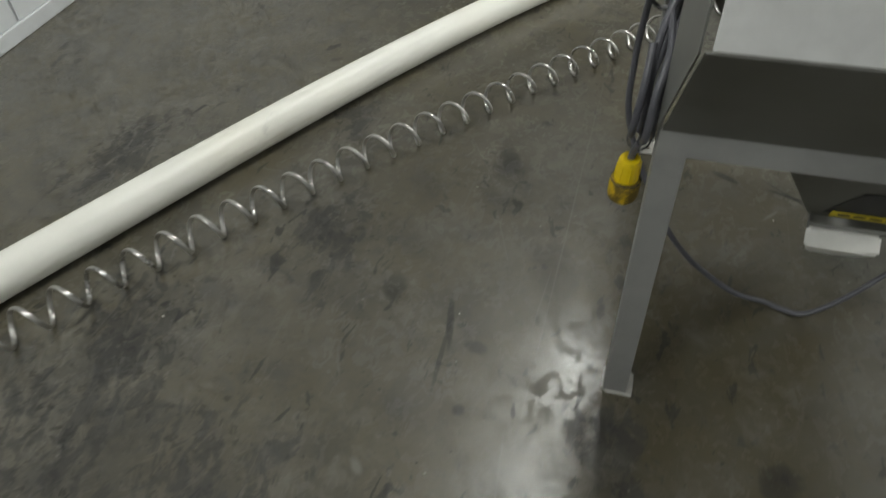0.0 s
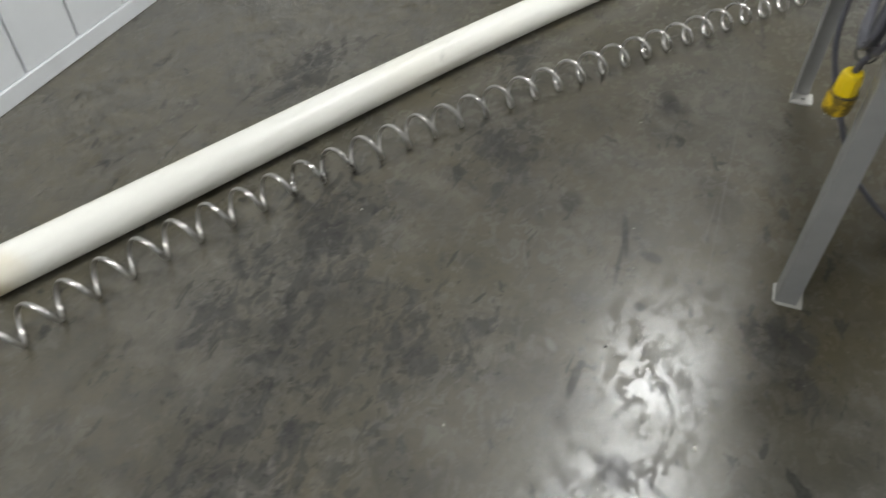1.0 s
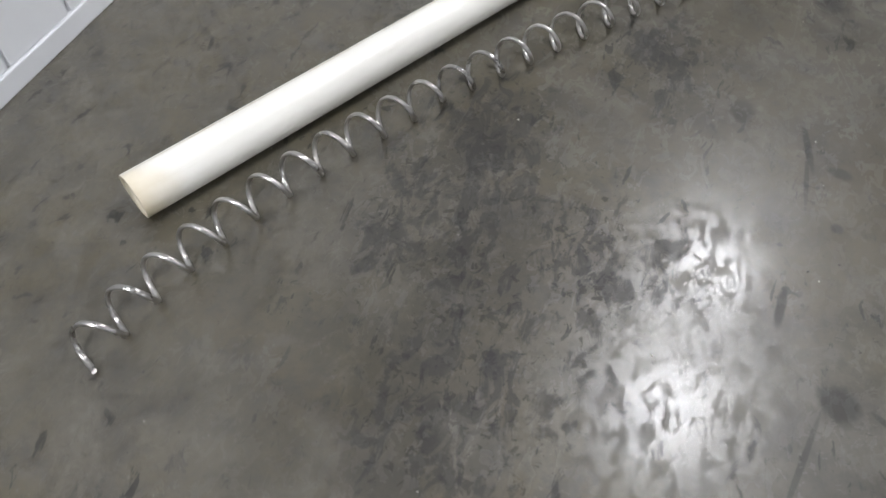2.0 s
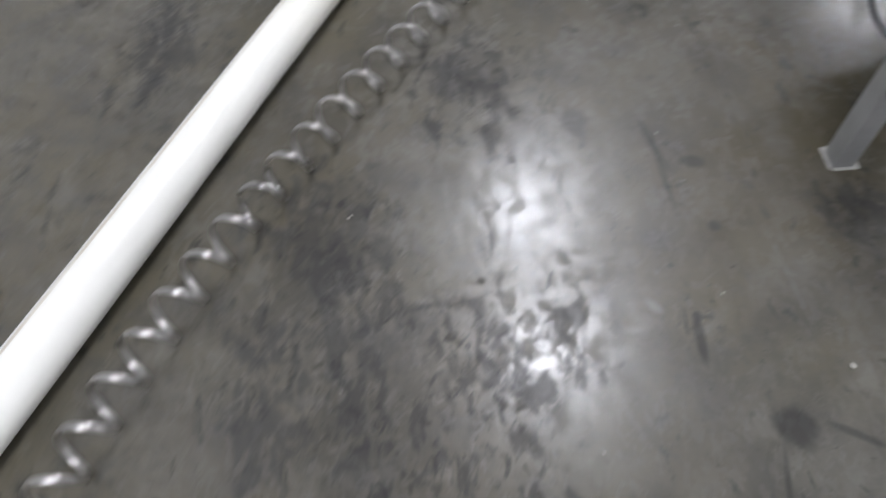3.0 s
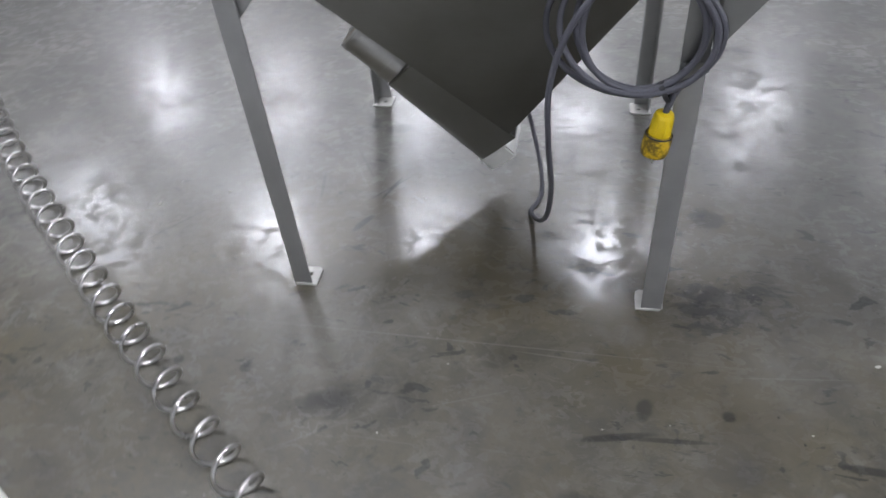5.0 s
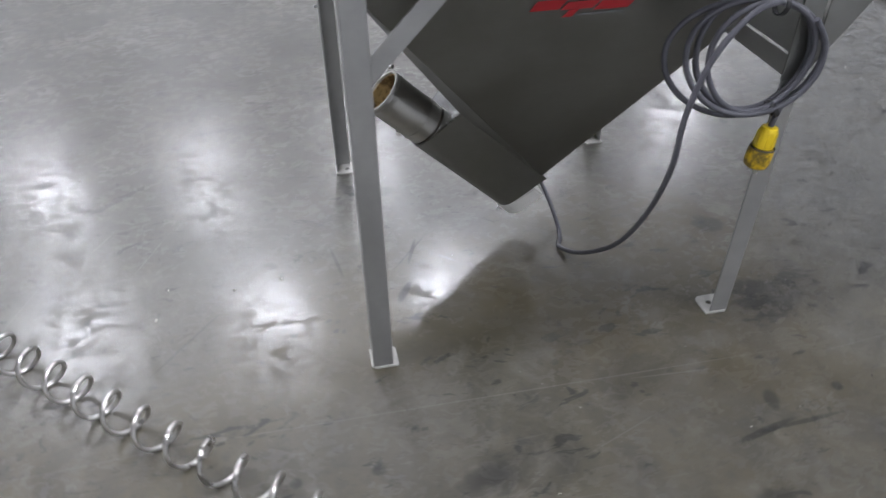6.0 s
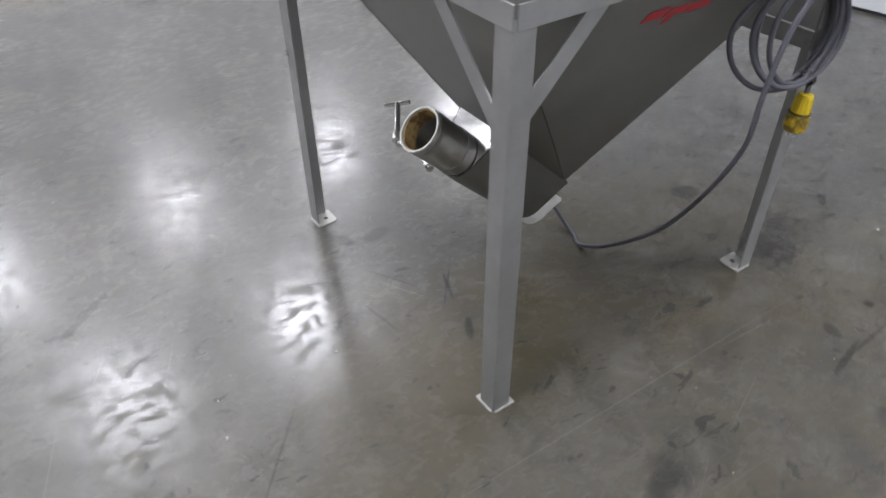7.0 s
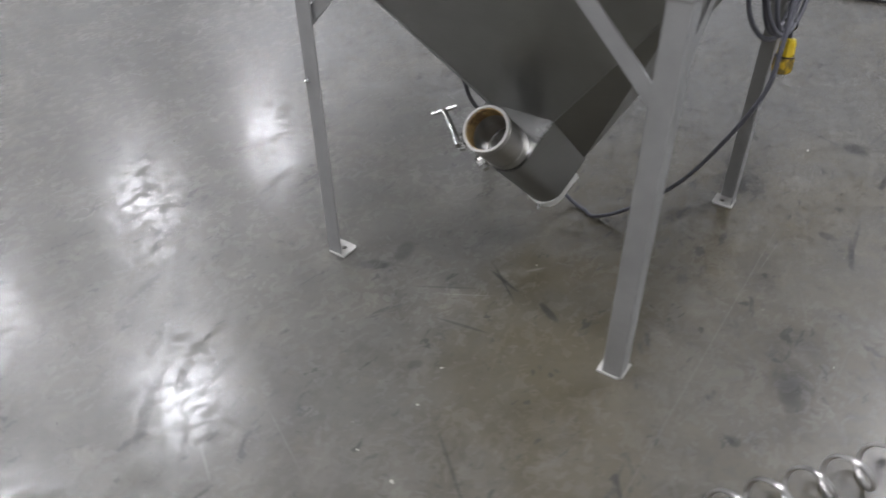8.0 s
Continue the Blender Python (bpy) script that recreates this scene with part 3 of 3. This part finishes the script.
    handle = part("clamp_handle", sweep([base, base.lerp(tip, 0.5), tip], disc(0.0085, 12)), CHROME, tube, "bright T-shaped clamp handle", True)
    part("crossbar", sweep([tip - cross, tip, tip + cross], disc(0.0060, 12)), CHROME, handle, "", True)
    part("boss", lathe([(0.010, -0.014), (0.013, -0.012), (0.013, 0.012), (0.010, 0.014)], aim(base, d), 14), CHROME, handle)
    # lugs of the two bands, with their nuts
    for s, way in ((0.148, Vector((-0.044, 0.066, -0.029))), (0.030, Vector((-0.054, 0.048, -0.0567)))):
        way = (way - AX * way.dot(AX)).normalized()
        foot = c - AX * s
        sideways = way.cross(AX).normalized()
        frame3 = Matrix((AX, sideways, way)).transposed().to_4x4()
        bm = box(bmesh.new(), (-0.010, -0.011, 0.061), (0.010, 0.011, 0.090), 0.0025)
        bmesh.ops.transform(bm, matrix=Matrix.Translation(foot) @ frame3, verts=bm.verts)
        lug = part("clamp_lug", bm, CHROME, tube)
        m2 = Matrix.Translation(foot + way * 0.078) @ frame3 @ pose(0, 0, 0, 90, 0, 0)
        part("nut", lathe([(0.0, -0.024), (0.010, -0.024), (0.011, -0.022), (0.011, -0.012), (0.007, -0.012), (0.007, 0.020), (0.011, 0.020), (0.0, 0.026)], m2, 6), CHROME, lug)
    # red mark and small grey line on the front sheet, laid on its plane
    n = (fr - mf).cross(fl - mf).normalized()
    if n.y > 0:
        n = -n
    def on_front(x, z, lift):
        o = mf
        y = o.y - (n.x * (x - o.x) + n.z * (z - o.z)) / n.y
        return Vector((x, y, z)) + n * lift
    for a, b, z0, z1, mat, nm in ((0.378, 0.440, 0.890, 0.914, RED, "mark"), (0.444, 0.512, 0.887, 0.906, RED, "mark"), (0.516, 0.590, 0.881, 0.903, RED, "mark"),
                                  (0.452, 0.472, 0.868, 0.886, RED, "mark"), (0.478, 0.585, 0.868, 0.874, GREY_INK, "mark_bar")):
        sl = 0.012 if z1 - z0 > 0.01 else 0.0
        if nm == "mark":
            part("red_mark", slab([on_front(a, z0, 0.004), on_front(b, z0, 0.004), on_front(b + sl, z1, 0.004), on_front(a + sl, z1, 0.004)], 0.0006), mat, h, "plain red maker's mark")
        else:
            part("grey_line", slab([on_front(a, z0, 0.004), on_front(b, z0, 0.004), on_front(b, z1, 0.004), on_front(a, z1, 0.004)], 0.0006), mat, h)
    # warning label on the rear sheet
    out = (br - mf).cross(mb - mf).normalized()
    if out.x < 0:
        out = -out
    up = (fr - mf + br - mb).normalized()
    up = (up - Vector((0, up.y, 0))).normalized()
    o = (mf + mb) / 2
    def lab(y, s, lift):
        return o + Vector((0, y, 0)) + up * s + out * lift
    plate = part("warning_label", slab([lab(-0.075, 0.03, 0.004), lab(0.13, 0.03, 0.004), lab(0.13, 0.16, 0.004), lab(-0.03, 0.16, 0.004)], 0.0008), LABEL_BLACK, h, "black and yellow warning label")
    strip = part("label_strip", slab([lab(-0.06, 0.015, 0.006), lab(0.13, 0.015, 0.006), lab(0.13, 0.045, 0.006), lab(-0.06, 0.045, 0.006)], 0.0008), LABEL_YELLOW, plate, "yellow strip")
    for i in range(5):
        y = -0.045 + 0.034 * i
        part("text_bar", slab([lab(y, 0.026, 0.0075), lab(y + 0.026, 0.026, 0.0075), lab(y + 0.026, 0.036, 0.0075), lab(y, 0.036, 0.0075)], 0.0005), LABEL_BLACK, strip)
    # bolt on a tall leg
    bolt((-0.001, W - 0.011, 0.592), (-1, 0, 0), 0.006, 0.010, BRIGHT, h)
    return h


# ---------------------------------------------------------------- cord with its plug
def power_cord():
    c = thing("power_cord", "grey power cord coiled on the hopper leg with a yellow plug", "power cord")
    r = disc(0.0066, 10)
    C = Vector((0.860, -0.024, 0.775))
    rnd = random.Random(4)
    loops = []
    for i in range(4):
        rx, rz = (0.118, 0.150, 0.112, 0.135)[i], (0.125, 0.128, 0.118, 0.122)[i]
        ox = (0.0, -0.030, 0.008, -0.015)[i]
        for j in range(12):
            a = math.pi * 0.40 + 2 * math.pi * j / 12
            k = 0.5 + 0.5 * math.cos(a + 0.6)
            loops.append(C + Vector((ox * (1 - k) + rx * math.cos(a) + 0.010 * k, 0.010 * (1.5 - i) + rnd.uniform(-0.003, 0.003) + (0.045, 0.075, 0.03, 0.06)[i] * (1 - k) ** 2, rz * math.sin(a) - 0.02 * (i == 1) * (1 - k))))
    drop = [(0.80, -0.045, 0.885), (0.735, -0.050, 0.80), (0.700, -0.055, 0.68), (0.700, -0.045, 0.54), (0.706, 0.03, 0.36), (0.692, 0.13, 0.19), (0.662, 0.27, 0.055), (0.634, 0.365, 0.0072), (0.650, 0.41, 0.0072), (0.660, 0.46, 0.016), (0.647, 0.53, 0.075), (0.610, 0.62, 0.17), (0.560, 0.72, 0.28), (0.515, 0.785, 0.370), (0.48, 0.80, 0.47)]
    part("cable", sweep(along(loops, 5), r), CORD, c, "grey round cable jacket", True)
    part("cable_drop", sweep(along([(0.862, -0.040, 0.905)] + drop, 8), r), CORD, c, "", True)
    # cable ties
    for p, d in ((Vector((0.925, -0.026, 0.655)), (0.85, 0, 0.5)), (Vector((0.875, -0.026, 0.892)), (0.98, 0.0, -0.2))):
        bm = lathe([(0.019, -0.005), (0.022, -0.005), (0.022, 0.005), (0.019, 0.005), (0.019, -0.005)], aim(p, d), 16)
        part("cable_tie", bm, BLACK, c, "black cable tie", True)
    # plug: strain relief, yellow grip, grimy cap, three blades
    top = Vector((0.930, -0.034, 0.615))
    d = Vector((-0.12, -0.03, -1)).normalized()
    m = aim(top, d)
    part("cable_tail", sweep(along([top + Vector((0.02, 0.01, 0.05)), top + Vector((0.006, 0.003, 0.02)), top + d * 0.01], 5), r), CORD, c, "", True)
    grip = part("plug_grip", lathe([(0.012, 0.0), (0.018, 0.002), (0.0205, 0.010), (0.0225, 0.046), (0.0225, 0.050)], m, 20), YELLOW, c, "yellow plug grip")
    for i in range(8):
        a = 2 * math.pi * i / 8
        q = [m @ Vector((0.0205 * math.cos(a), 0.0205 * math.sin(a), 0.012)), m @ Vector((0.0225 * math.cos(a), 0.0225 * math.sin(a), 0.046))]
        part("grip_rib", sweep(q, disc(0.002, 6)), YELLOW, grip)
    cap = part("plug_cap", lathe([(0.020, 0.050), (0.0275, 0.053), (0.029, 0.060), (0.029, 0.088), (0.0265, 0.098), (0.020, 0.102)], m, 24), YELLOW_DIRTY, c, "yellow plug cap black with grime", True)
    part("plug_seam", lathe([(0.0272, 0.0500), (0.0285, 0.0510), (0.0285, 0.0530), (0.0272, 0.0540), (0.0272, 0.0500)], m, 24), BLACK, c)
    for a in (0.3, 2.4, 4.5):
        p = m @ Vector((0.011 * math.cos(a), 0.011 * math.sin(a), 0.100))
        part("blade", sweep([p, p + d * 0.016], [(-0.004, -0.001), (0.004, -0.001), (0.004, 0.001), (-0.004, 0.001)]), BRIGHT, cap)
    return c


# ---------------------------------------------------------------- long things on the floor
def curve_y(c, x):
    return sum(k * x ** i for i, k in enumerate(reversed(c)))


AUGER_END = 2.07
AUGER_C = (0.01378, 0.0099, 0.03395, -0.8047, -0.55751)
PIPE_C = (0.0017, -0.0184, 0.0459, -0.5400, -1.0268)


def even(c, x0, x1, z, step):
    """Points at even steps along the floor curve y = c(x)."""
    pts, x = [], x0
    while x > x1:
        pts.append(Vector((x, curve_y(c, x), z)))
        s = (curve_y(c, x + 0.001) - curve_y(c, x - 0.001)) / 0.002
        x -= step / math.hypot(1, s)
    return pts


def white_pipe():
    p = thing("plastic_tube", "long white plastic conveyor tube lying on the floor", "tube")
    R, z = 0.0588, 0.059
    line = even(PIPE_C, 1.672, -3.0, z, 0.06)
    bm = bmesh.new()
    n, rings = 36, []
    for i, q in enumerate(line):
        d = (line[min(i + 1, len(line) - 1)] - line[max(i - 1, 0)]).normalized()
        s = d.cross(Vector((0, 0, 1))).normalized()
        rings.append([[bm.verts.new(q + (s * math.cos(2 * math.pi * j / n) + Vector((0, 0, 1)) * math.sin(2 * math.pi * j / n)) * r) for j in range(n)] for r in (R, R - 0.006)])
    for a, b in zip(rings, rings[1:]):
        for j in range(n):
            k = (j + 1) % n
            bm.faces.new((a[0][j], a[0][k], b[0][k], b[0][j]))
            bm.faces.new((a[1][j], b[1][j], b[1][k], a[1][k]))
    for a in (rings[0], rings[-1]):
        for j in range(n):
            k = (j + 1) % n
            bm.faces.new((a[0][j], a[0][k], a[1][k], a[1][j]))
    wall = part("tube_wall", bm, PIPE, p, "", True)
    wall.data.materials.append(PIPE_DIRT)
    for f in wall.data.polygons:
        if f.index % (2 * n) in (2 * 11,) and f.index < 2 * n * (len(line) - 1):
            f.material_index = 1
    x0 = -1.30
    band = even(PIPE_C, x0, x0 - 0.075, z, 0.012)
    part("tape_band", sweep(band, disc(R + 0.0009, 36), caps=False), TAPE, p, "brown tape wrapped round the tube", True)
    return p


def auger():
    """A round-wire spiral that is drawn out a little more towards its free end."""
    a = thing("auger_spiral", "bare steel auger spiral stretched out on the floor", "auger")
    R, pitch, wire = 0.0433, 0.09928, (0.0068, 0.0050)
    step = pitch / 30
    line = even(AUGER_C, 2.15, -3.0, R + wire[1], step)
    up = Vector((0, 0, 1))
    bm, rings = bmesh.new(), []
    for i, q in enumerate(line):
        if q.x > AUGER_END:
            continue
        d = (line[min(i + 1, len(line) - 1)] - line[max(i - 1, 0)]).normalized()
        side = d.cross(up).normalized()
        run = i * step
        th = 4.3716 - 2 * math.pi * (run / pitch + 0.00788 * run * run)
        o = side * math.cos(th) + up * math.sin(th)
        p = q + o * (R + 0.0008 * math.sin(run * 9.0))
        rings.append([bm.verts.new(p + d * wire[0] * math.cos(math.pi * j / 5) + o * wire[1] * math.sin(math.pi * j / 5)) for j in range(10)])
    for r, s in zip(rings, rings[1:]):
        for j in range(10):
            k = (j + 1) % 10
            bm.faces.new((r[j], r[k], s[k], s[j]))
    bm.faces.new(rings[0][::-1])
    bm.faces.new(rings[-1])
    part("spiral", bm, WIRE, a, "", True)
    return a


def debris():
    """Crumbs and chips that lie about on the floor."""
    rnd = random.Random(11)
    spots = [(-0.358, 0.390, 0.008, 0), (-0.221, 0.410, 0.008, 0), (-0.571, 0.308, 0.009, 0), (1.305, -0.340, 0.006, 0), (1.485, -0.130, 0.010, 0), (1.049, -1.122, 0.006, 0),
             (1.241, -0.300, 0.006, 1), (0.856, -0.379, 0.004, 0), (0.30, 0.406, 0.005, 0), (-0.547, 0.43, 0.005, 0), (0.10, 0.20, 0.004, 1), (0.70, -0.47, 0.004, 1), (1.62, -0.65, 0.005, 0), (0.35, -0.45, 0.004, 0),
             (-0.9, 1.1, 0.007, 1), (-0.7, 1.6, 0.006, 0), (0.2, 2.0, 0.007, 1), (1.5, 0.6, 0.006, 1), (1.9, 0.2, 0.005, 0), (1.285, -0.365, 0.006, 1)]
    for x, y, s, dark in spots:
        bm = bmesh.new()
        bmesh.ops.create_icosphere(bm, subdivisions=1, radius=s * 0.62)
        for v in bm.verts:
            v.co = Vector((v.co.x * rnd.uniform(0.6, 1.5), v.co.y * rnd.uniform(0.4, 0.9), v.co.z * 0.45 * rnd.uniform(0.7, 1.2)))
        low = min(v.co.z for v in bm.verts)
        for v in bm.verts:
            v.co.z -= low
        ob = part("crumb" if dark else "plastic_chip", bm, DIRT_BIT if dark else CHIP)
        ob.matrix_world = pose(x, y, 0.0, 0, 0, rnd.uniform(0, 180))
        tagged(ob, "dark crumb of dirt lying on the concrete" if dark else "small pale plastic chip lying on the concrete", "debris", "bits on the floor")


floor, sides = hall()
ceiling_lights()
hopper()
power_cord()
white_pipe()
auger()
debris()
wall_panels(sides)
